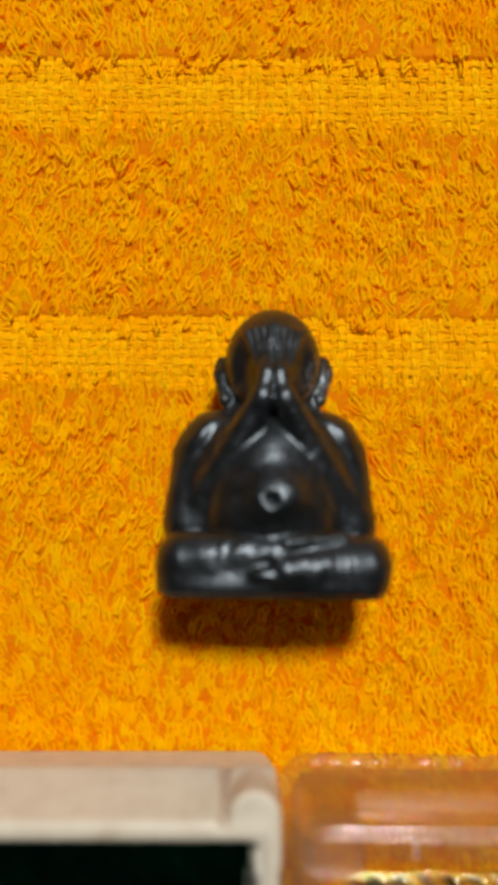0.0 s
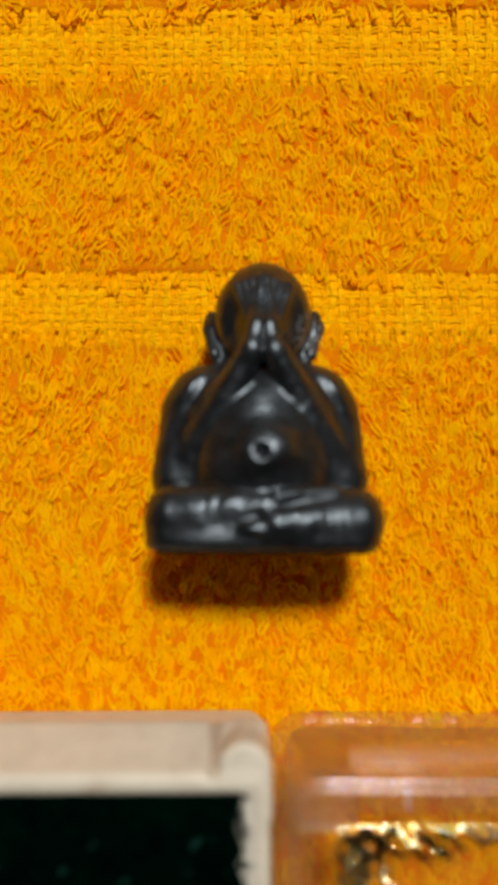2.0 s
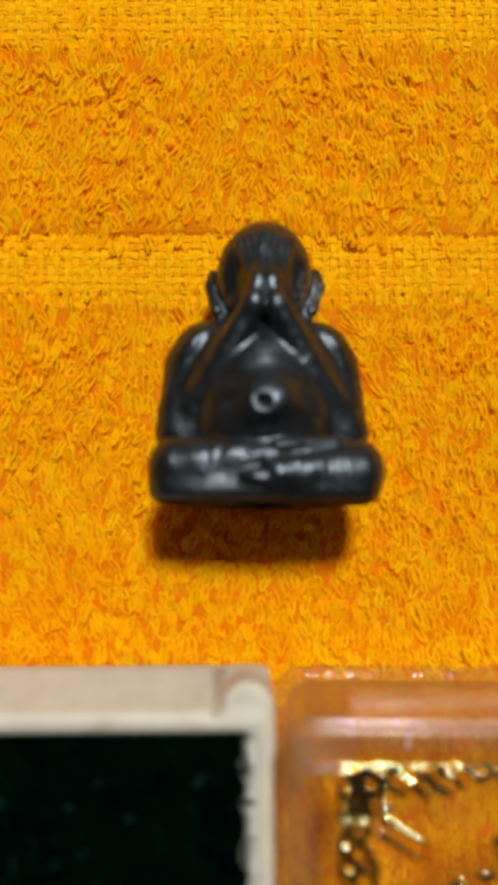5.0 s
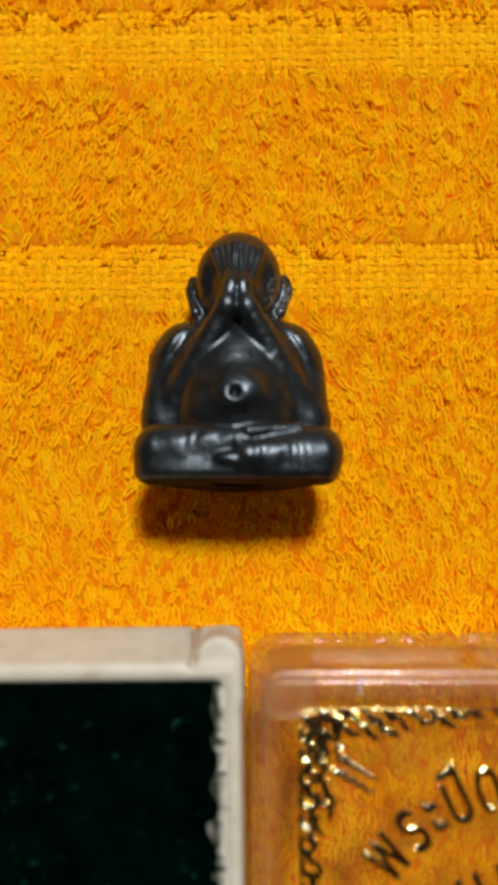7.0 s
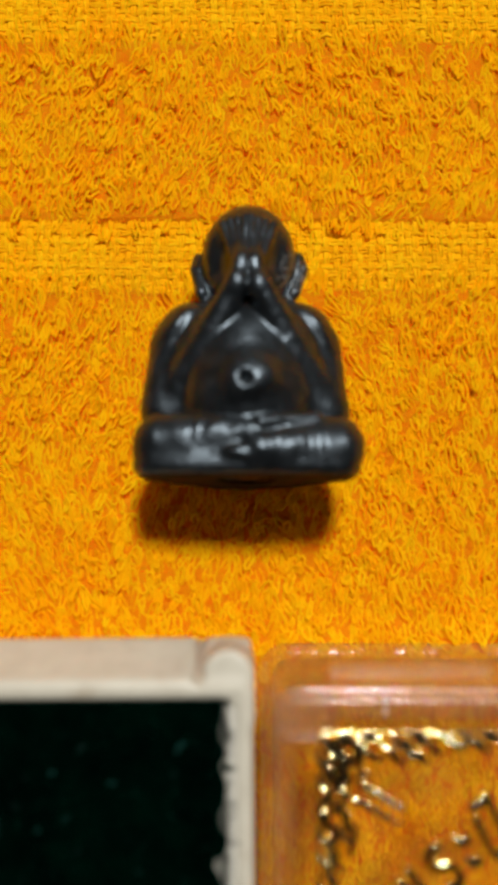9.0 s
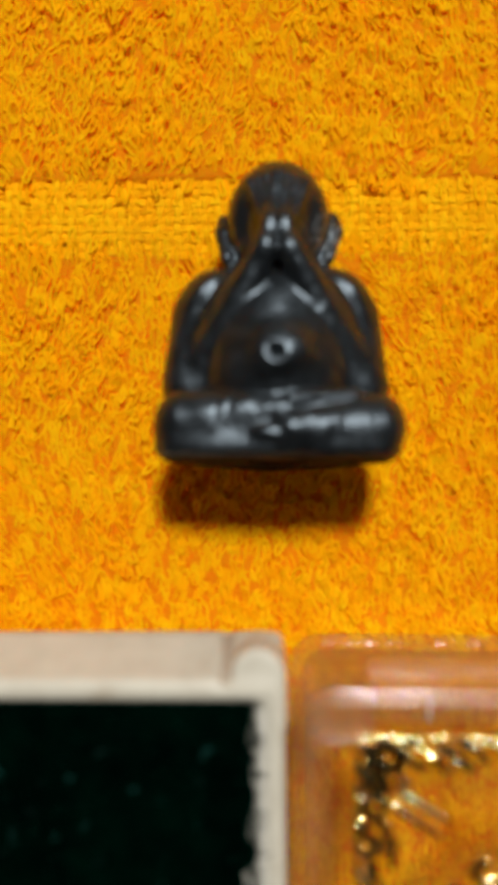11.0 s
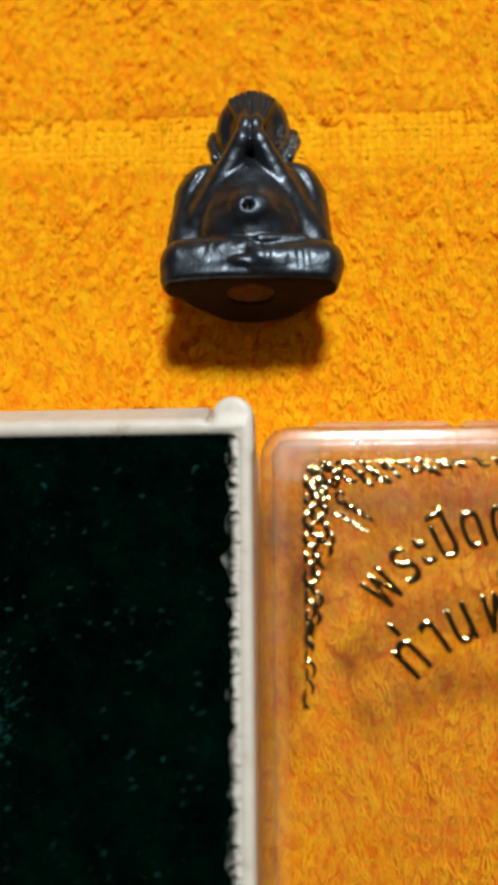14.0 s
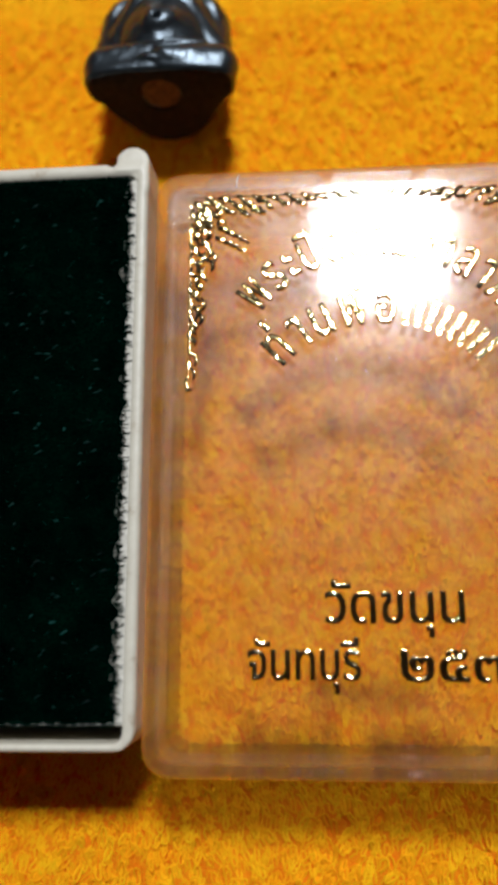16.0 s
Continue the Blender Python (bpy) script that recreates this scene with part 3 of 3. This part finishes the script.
    turn = Matrix(((1, 0, 0), (0, math.cos(tilt), math.sin(tilt)), (0, -math.sin(tilt), math.cos(tilt))))
    ob.matrix_world = Matrix.Translation(turn @ Vector((0.012 * CM, -0.923 * CM, 0))) @ turn.to_4x4()
    return ob


figurine()


# ---- the ivory box with its velvet pad ----
def amulet_box():
    box = tagged(new("display_tray"), "open ivory plastic tray lined with frayed dark green velvet", "tray")
    W, L, H = 4.45, 5.62, 1.40
    SX = 0.01   # outer faces: x from -W to 0, y from -L to 0 in the box's own frame

    def field(x, y, z):
        d = box_field(x, y, z, (-W, -L, -DROP), (0, 0.0, H), 0.05)
        corner = np.sqrt(np.maximum(np.abs(x + W / 2) - W / 2 + 0.2, 0) ** 2 + np.maximum(np.abs(y + L / 2) - L / 2 + 0.2, 0) ** 2) - 0.2
        d = np.maximum(d, corner)
        ledge = box_field(x, y, z, (-W + 0.01, -0.3, 0.84), (-0.01, 0.21, H), 0.05)
        ledge = -join_soft(-ledge, -(0.93 * (y - 0.005) + 0.37 * (z - H)), 0.03)   # the back wall leans outwards above a step
        d = join_soft(d, ledge, 0.03)
        for e in (-0.165, -W + 0.165):
            lug = np.sqrt((x - e) ** 2 + np.maximum(np.abs(y + 0.10) - 0.125, 0) ** 2) - 0.175
            lug = -join_soft(-lug, -(np.abs(z - 1.12) - 0.275), 0.03)
            d = join_soft(d, lug, 0.03)
            slot = e + (-0.205 if e > -1 else 0.205)
            d = cut_soft(d, rod(x, y, z, (slot, 0.01, H + 0.02), (slot, 0.22, 0.86), 0.035, 0.04), 0.03)
        d = cut_soft(d, box_field(x, y, z, (-W + 0.13, -L + 0.075, 0.16), (-0.12, -0.13, H + 0.5), 0.08), 0.03)
        ledge = box_field(x, y, z, (-W + 0.08, -L + 0.05, H - 0.014), (-0.085, -0.10, H + 0.4), 0.01)
        return cut_soft(d, ledge, 0.015)

    verts, quads = surface(field, (-W - 0.1, -L - 0.1, -DROP - 0.06), (0.12, 0.34, H + 0.08), 0.026)
    part("shell", mesh_of("shell", verts, quads, IVORY), box, "ivory plastic tray with hinge lugs")
    # grime in the hinge recess
    rng = np.random.default_rng(8)
    z = np.linspace(0.88, 1.40, 14)
    streaks = np.array([np.stack([-0.345 - 0.017 * m + 0.008 * np.sin(z * 9 + m), -0.028 + 0.40 * (1.40 - z) + 0.010 * (m in (0, 3)), z], -1) for m in range(4)])
    v, q = tubes(streaks, rng.uniform(0.004, 0.010, (4, 14)), 5)
    part("hinge_grime", mesh_of("hinge_grime", v, q, GRIME), box, "brown grime in the hinge recess")

    # card pad covered with velvet, its right and front edges ragged
    n = 180
    x0, x1, y0, y1 = -W + 0.16, -0.205, -L + 0.235, -0.155
    outline = []
    for (ax, ay), (bx, by) in (((x1, y1), (x0, y1)), ((x0, y1), (x0, y0)), ((x0, y0), (x1, y0)), ((x1, y0), (x1, y1))):
        for i in range(n):
            s = i / n
            jag = 0.028 * noise.noise(Vector((ax + s * 9 * (bx - ax), ay + s * 9 * (by - ay), 3.3))) + 0.036 * noise.noise(Vector((s * 60, ax, ay)))
            jag *= 0.35 if ay == by else 1.5
            nx, ny = (0, 1) if ay == by and ay > -1 else (0, -1) if ay == by else (1, 0) if ax > -1 else (-1, 0)
            outline.append((ax + s * (bx - ax) + nx * jag, ay + s * (by - ay) + ny * jag))
    m = len(outline)
    rings = [[(x, y, zz) for x, y in outline] for zz in (1.30, 1.375)]
    cx, cy = (x0 + x1) / 2, (y0 + y1) / 2
    rings.append([(cx + (x - cx) * 0.994, cy + (y - cy) * 0.995, 1.39) for x, y in outline])
    verts = [p for ring in rings for p in ring]
    faces = [(r * m + i, r * m + (i + 1) % m, (r + 1) * m + (i + 1) % m, (r + 1) * m + i) for r in range(2) for i in range(m)]
    faces += [tuple(range(2 * m, 3 * m)), tuple(reversed(range(m)))]
    pad = part("velvet_pad", mesh_of("velvet_pad", np.array(verts), faces, FELT, False), box, "dark green velvet pad with frayed edges")
    card = [((-0.092 if x > -0.3 else x), cy + (y - cy) * (0.997 if y > cy else 1.004), zz) for zz in (0.95, 1.376) for x, y in outline]
    faces = [(i, (i + 1) % m, m + (i + 1) % m, m + i) for i in range(m)] + [tuple(range(m, 2 * m)), tuple(reversed(range(m)))]
    part("backing_card", mesh_of("backing_card", np.array(card), faces, CARD, False), box, "pale backing card under the velvet")

    # velvet fibres: short ones on the face, longer ones along the edges
    nf = 80000
    p = np.stack([rng.uniform(-2.9, x1, nf), rng.uniform(y0, y1, nf), np.full(nf, 1.385)], -1)
    edge_r = np.stack([x1 + rng.normal(0, 0.008, 8000), rng.uniform(y0, y1, 8000), rng.uniform(1.33, 1.385, 8000)], -1)
    edge_f = np.stack([rng.uniform(-2.9, x1, 1500), y0 + rng.normal(0, 0.006, 1500), rng.uniform(1.33, 1.385, 1500)], -1)
    edge_b = np.stack([rng.uniform(-2.9, x1, 900), y1 + rng.normal(0, 0.006, 900), rng.uniform(1.36, 1.385, 900)], -1)
    lean = np.concatenate([
        np.stack([rng.normal(0.02, 0.02, nf), rng.normal(0.0, 0.02, nf), rng.uniform(0.004, 0.028, nf)], -1),
        np.stack([rng.uniform(0.01, 0.11, 8000) * rng.random(8000), rng.normal(0, 0.02, 8000), rng.normal(0.0, 0.014, 8000)], -1),
        np.stack([rng.normal(0, 0.02, 1500), -rng.uniform(0.005, 0.03, 1500), rng.normal(0.0, 0.012, 1500)], -1),
        np.stack([rng.normal(0, 0.02, 900), rng.uniform(0.003, 0.02, 900), rng.normal(0.0, 0.01, 900)], -1)])
    p = np.concatenate([p, edge_r, edge_f, edge_b])
    s = np.linspace(0, 1, 3)[None, :, None]
    bend = np.stack([np.zeros(len(p)), np.zeros(len(p)), -0.4 * np.abs(lean[:, 2])], -1)
    paths = p[:, None] + lean[:, None] * s + bend[:, None] * s * s
    v, q = tubes(paths, np.where(np.arange(len(p)) < nf, 1.0, 1.5) * rng.uniform(0.0022, 0.0042, len(p)), 3)
    tagged(part("velvet_nap", mesh_of("velvet_nap", v, q, FIBRE), pad, "short dark green velvet fibres"), kind="stuff")
    # matted tufts with glints put in as teal, thickest in one scuffed patch
    n1, n2 = 160, 150
    p = np.concatenate([np.stack([rng.uniform(-2.7, x1 - 0.1, n1), rng.uniform(y0 + 0.1, y1 - 0.1, n1)], -1),
                        np.stack([rng.normal(-2.15, 0.13, n2), rng.normal(-2.40, 0.26, n2)], -1)])
    ang = rng.normal(-0.15, 0.35, n1 + n2)
    size = rng.uniform(0.03, 0.09, n1 + n2) * np.where(np.arange(n1 + n2) < n1, 1.0, 0.7)
    u = np.linspace(-0.5, 0.5, 5)
    paths = np.stack([p[:, :1] + size[:, None] * np.cos(ang)[:, None] * u, p[:, 1:] + size[:, None] * np.sin(ang)[:, None] * u + 0.01 * np.sin(u * 5),
                      1.396 + 0.010 * (1 - 4 * u * u) + 0 * p[:, :1]], -1)
    v, q = tubes(paths, np.abs(np.cos(np.pi * u))[None, :] * rng.uniform(0.004, 0.011, (n1 + n2, 1)) + 0.0012, 6, 0.6)
    tagged(part("velvet_scuff_glint", mesh_of("velvet_scuff_glint", v, q, GLINT_TUFT), pad, "matted velvet tufts, their glints put in as teal"), kind="stuff")
    box.matrix_world = pose(0.06 * CM, -2.115 * CM, -0.02 * CM, 0, 0, 0.7)
    return box


amulet_box()


# ---- the clear lid with its gold lettering ----
def ring_mesh(name, rings, faces_top, mat, smooth=True):
    m = len(rings[0])
    verts = [p for ring in rings for p in ring]
    faces = [(r * m + i, r * m + (i + 1) % m, (r + 1) * m + (i + 1) % m, (r + 1) * m + i) for r in range(len(rings) - 1) for i in range(m)]
    return mesh_of(name, np.array(verts), faces + faces_top, mat, smooth)


def clear_lid():
    x0, x1, y0, y1, top = 0.0, 4.42, -5.80, 0.0, 1.30
    lid = tagged(new("clear_cover"), "clear plastic cover with gold foil lettering on the towel", "cover")
    wall = 0.10

    def ring(inset, z, r):
        return [(x, y, z) for x, y in rounded_outline(x0 + inset, y0 + inset, x1 - inset, y1 - inset, r)]

    rings = []
    for inset, z in ((0.0, 0.0), (-0.022, 0.008), (-0.030, 0.028), (-0.022, 0.046), (-0.004, 0.058)):
        rings.append(ring(inset, z - DROP, 0.26))
    rings.append(ring(0.0, top - 0.085, 0.26))
    for i in range(1, 8):   # the round edge
        a = radians(80 * i / 7)
        rings.append(ring(0.05 * (1 - math.cos(a)), top - 0.085 + 0.068 * math.sin(a), 0.26 - 0.03 * (1 - math.cos(a))))
    for i in range(1, 7):   # the rim, sloping gently to the flat top
        u = i / 6
        rings.append(ring(0.041 + 0.18 * u, top - 0.018 * (1 - u) ** 2, 0.235 - 0.10 * u))
    outer = len(rings)
    inner = [ring(wall, -DROP, 0.16), ring(wall, top - 0.17, 0.16)]
    for i in range(1, 5):
        a = radians(90 * i / 4)
        inner.append(ring(wall + 0.05 * (1 - math.cos(a)), top - 0.17 + 0.05 * math.sin(a), 0.16 - 0.05 * (1 - math.cos(a))))
    m = len(rings[0])
    verts = [p for r in rings + inner for p in r]
    faces = []
    for r in range(outer - 1):
        faces += [(r * m + i, r * m + (i + 1) % m, (r + 1) * m + (i + 1) % m, (r + 1) * m + i) for i in range(m)]
    faces.append(tuple(range((outer - 1) * m, outer * m)))
    b = outer * m
    for r in range(len(inner) - 1):
        faces += [(b + (r + 1) * m + i, b + (r + 1) * m + (i + 1) % m, b + r * m + (i + 1) % m, b + r * m + i) for i in range(m)]
    e = b + (len(inner) - 1) * m
    faces.append(tuple(reversed(range(e, e + m))))
    faces += [(i, b + i, b + (i + 1) % m, (i + 1) % m) for i in range(m)]
    me = mesh_of("shell", np.array(verts), faces, CLEAR)
    me.polygons.foreach_set("use_smooth", np.array([len(p.vertices) == 4 for p in me.polygons]))
    me.materials.append(CLEAR_EDGE)
    me.polygons.foreach_set("material_index", np.array([0 if len(p.vertices) > 4 else 1 for p in me.polygons], dtype=np.int32))
    part("shell", me, lid, "clear plastic shell")
    # hinge blocks inside the back corners
    for bx in (0.11, x1 - 0.11 - 0.42):
        part("hinge_block", slab("hinge_block", (bx, -0.44, 0.80), (bx + 0.42, -0.105, 1.12), CLEAR_EDGE, 0.05), lid, "small clear hinge block")
    for xa, xb in ((0.47, 1.68), (1.78, 2.64), (2.74, 3.95)):
        part("hinge_rail", slab("hinge_rail", (xa, 0.003, 0.86), (xb, 0.075, 1.06), CLEAR_EDGE, 0.03), lid, "clear hinge rail along the back edge")

    z = top + 0.004

    def letters(body, size):
        """A mesh of some built-in-font writing, and the width it takes."""
        data = bpy.data.curves.new("letter", "FONT")
        data.body, data.size = body, size * CM
        data.extrude, data.bevel_depth, data.bevel_resolution, data.offset = 0.0, 0.018 * CM, 3, -0.007 * CM
        ob = bpy.data.objects.new("letter", data)
        scene.collection.objects.link(ob)
        bpy.context.view_layer.update()
        me = bpy.data.meshes.new_from_object(ob.evaluated_get(bpy.context.evaluated_depsgraph_get()))
        bpy.data.objects.remove(ob)
        bpy.data.curves.remove(data)
        me.materials.clear()
        me.materials.append(GOLD)
        co = np.empty(len(me.vertices) * 3, dtype=np.float32)
        me.vertices.foreach_get("co", co)
        co = co.reshape(-1, 3)
        low, high = co[:, 0].min() / CM, co[:, 0].max() / CM
        return me, low, high

    def bar(w, h):
        return slab("letter_bar", (0, 0, -0.008), (w, h, 0.008), GOLD, 0.006), 0.0, w

    def on_arc(pieces, cx, cy, r, half, gap):
        """Pieces side by side along an arc that opens downwards, squeezed to fit within half degrees on each side."""
        widths = [hi - lo for _, lo, hi in pieces]
        total = sum(widths) + gap * (len(pieces) - 1)
        squeeze = 2 * radians(half) * r / total
        at = -radians(half) * r
        for (me, lo, hi), w in zip(pieces, widths):
            a = (at + w * squeeze / 2) / r
            ob = part("letter", me, lid)
            place = pose((cx + r * math.sin(a)) * CM, (cy + r * math.cos(a)) * CM, z * CM, 0, 0, -math.degrees(a))
            ob.matrix_basis = place @ Matrix.Translation((-(lo + hi) / 2 * squeeze * CM, 0, 0)) @ Matrix.Diagonal((squeeze, 1.2, 1, 1))
            at += (w + gap) * squeeze

    def on_line(body, xa, xb, y, size):
        me, lo, hi = letters(body, size)
        k = (xb - xa) / (hi - lo)
        part("word", me, lid).matrix_basis = Matrix.Translation((xa * CM, y * CM, z * CM)) @ Matrix.Diagonal((k, 1, 1, 1)) @ Matrix.Translation((-lo * CM, 0, 0))

    ox, oy = -0.125, 2.165
    line = [letters(c, 0.46) for c in ("พ", "ร", "ะ", "ปิ", "ด", "ต", "า", "ม", "ห", "า", "ล", "า", "ภ")]
    on_arc(line, 2.31 + ox, -4.55 + oy, 1.40, 54, 0.05)
    line = [letters(c, 0.46) for c in ("ท่", "า", "น", "พ่", "อ")] + [bar(0.06, 0.26) for _ in range(8)]
    on_arc(line, 2.31 + ox, -5.07 + oy, 1.21, 49, 0.07)
    on_line("วัดขนุน", 1.74 + ox, 2.96 + ox, -6.65 + oy, 0.47)
    on_line("จันทบุรี", 1.06 + ox, 2.05 + ox, -7.13 + oy, 0.44)
    on_line("๒๕๓", 2.38 + ox, 3.26 + ox, -7.14 + oy, 0.44)

    # corner flourishes: rows of scrolls and leaves that shrink away from the corner
    def scroll(cx, cy, r, start, turns, hand, k=22):
        u = np.linspace(0, 1, k)
        a = start + hand * turns * 2 * np.pi * u
        rr = r * (1 - 0.78 * u)
        return np.stack([cx + rr * np.cos(a), cy + rr * np.sin(a), np.full(k, z)], -1)

    def stroke(ax, ay, bx, by, bulge, k=22):
        u = np.linspace(0, 1, k)
        nx, ny = -(by - ay), bx - ax
        w = bulge * np.sin(np.pi * u)
        return np.stack([ax + (bx - ax) * u + nx * w, ay + (by - ay) * u + ny * w, np.full(k, z)], -1)

    def arm(length, fat, across):
        """Flame leaves along +x from the corner, in rows that thin out to a point, with their outer border on y = 0."""
        got = [(stroke(0.02, -0.006, length, -0.004, 0.0), 0.008)]
        s, m = 0.06, 0
        while s < length * 0.97:
            f = fat * (1 - s / length) ** 0.95 * (0.82 + 0.18 * math.sin(s * 11 + 1))
            rows_here = max(1, min(4, round(f / 0.066)))
            for r in range(rows_here):
                y = -f * (r + 0.45) / rows_here - 0.012
                w = 0.085 + 0.025 * ((m + r) % 3)
                bend, fat_here = 0.24 if (m + r) % 2 else -0.24, 0.023 if f > 0.07 else 0.016
                if across and (m + r) % 3:
                    got.append((stroke(s, y + 0.042, s + 0.5 * w, y - 0.030, bend), fat_here))
                else:
                    got.append((stroke(s - 0.02, y + 0.016, s + w, y - 0.018 + 0.03 * (r % 2), bend), fat_here))
            s += 0.080
            m += 1
        return got

    def ornament(mirror):
        cx, cy = 0.49 + ox, -2.47 + oy
        strokes = []
        for p, r in arm(1.74, 0.33, True):
            strokes.append((p + np.array([cx, cy, 0]), r))
        for p, r in arm(2.02, 0.36, False):
            q = p.copy()
            q[:, 0], q[:, 1] = cx - p[:, 1], cy - p[:, 0]
            strokes.append((q, r))
        # corner block of small scrolls, and the leaf that points inwards
        for m in range(9):
            px, py = cx + 0.07 + 0.125 * (m % 3), cy - 0.06 - 0.12 * (m // 3)
            strokes.append((scroll(px, py, 0.05, 1.3 * m, 0.7, 1 if m % 2 else -1), 0.022))
        for m in range(4):
            e = 0.07 * m
            strokes.append((stroke(cx + 0.28 + e, cy - 0.36 - 0.6 * e, cx + 0.38 + e, cy - 0.40 - 0.6 * e, 0.2), 0.030 - 0.004 * m))
            strokes.append((stroke(cx + 0.25 + e, cy - 0.43 - 0.6 * e, cx + 0.36 + e, cy - 0.46 - 0.6 * e, -0.2), 0.026 - 0.004 * m))
        strokes.append((scroll(cx + 0.005, cy - 2.02, 0.022, 0, 1.5, 1), 0.012))
        paths = np.array([p for p, _ in strokes])
        paths[..., 2] += 0.0025 * (np.arange(len(strokes)) % 5)[:, None]
        if mirror:
            paths[..., 0] = 2 * (2.31 + ox) - paths[..., 0]
        u = np.linspace(0, 1, paths.shape[1])
        radii = np.array([r for _, r in strokes])[:, None] * (0.35 + 0.75 * np.sin(np.pi * np.clip(u, 0.02, 0.98)) ** 0.6)[None, :]
        v, q = tubes(paths, radii, 8, 0.65)
        part("corner_flourish", mesh_of("corner_flourish", v, q, GOLD), lid, "gold foil scrollwork")

    # a pale scratch on the back rim
    v, q = tubes(np.array([stroke(0.83, -0.20, 0.845, -0.07, 0.06)]) + np.array([0, 0, 0.001]), 0.006, 5, 0.5)
    part("scratch", mesh_of("scratch", v, q, SCUFF), lid, "pale scratch in the plastic")
    ornament(False)
    ornament(True)
    lid.matrix_world = pose(0.125 * CM, -2.165 * CM, -0.03 * CM, 0, 0, 0.3)
    return lid


clear_lid()
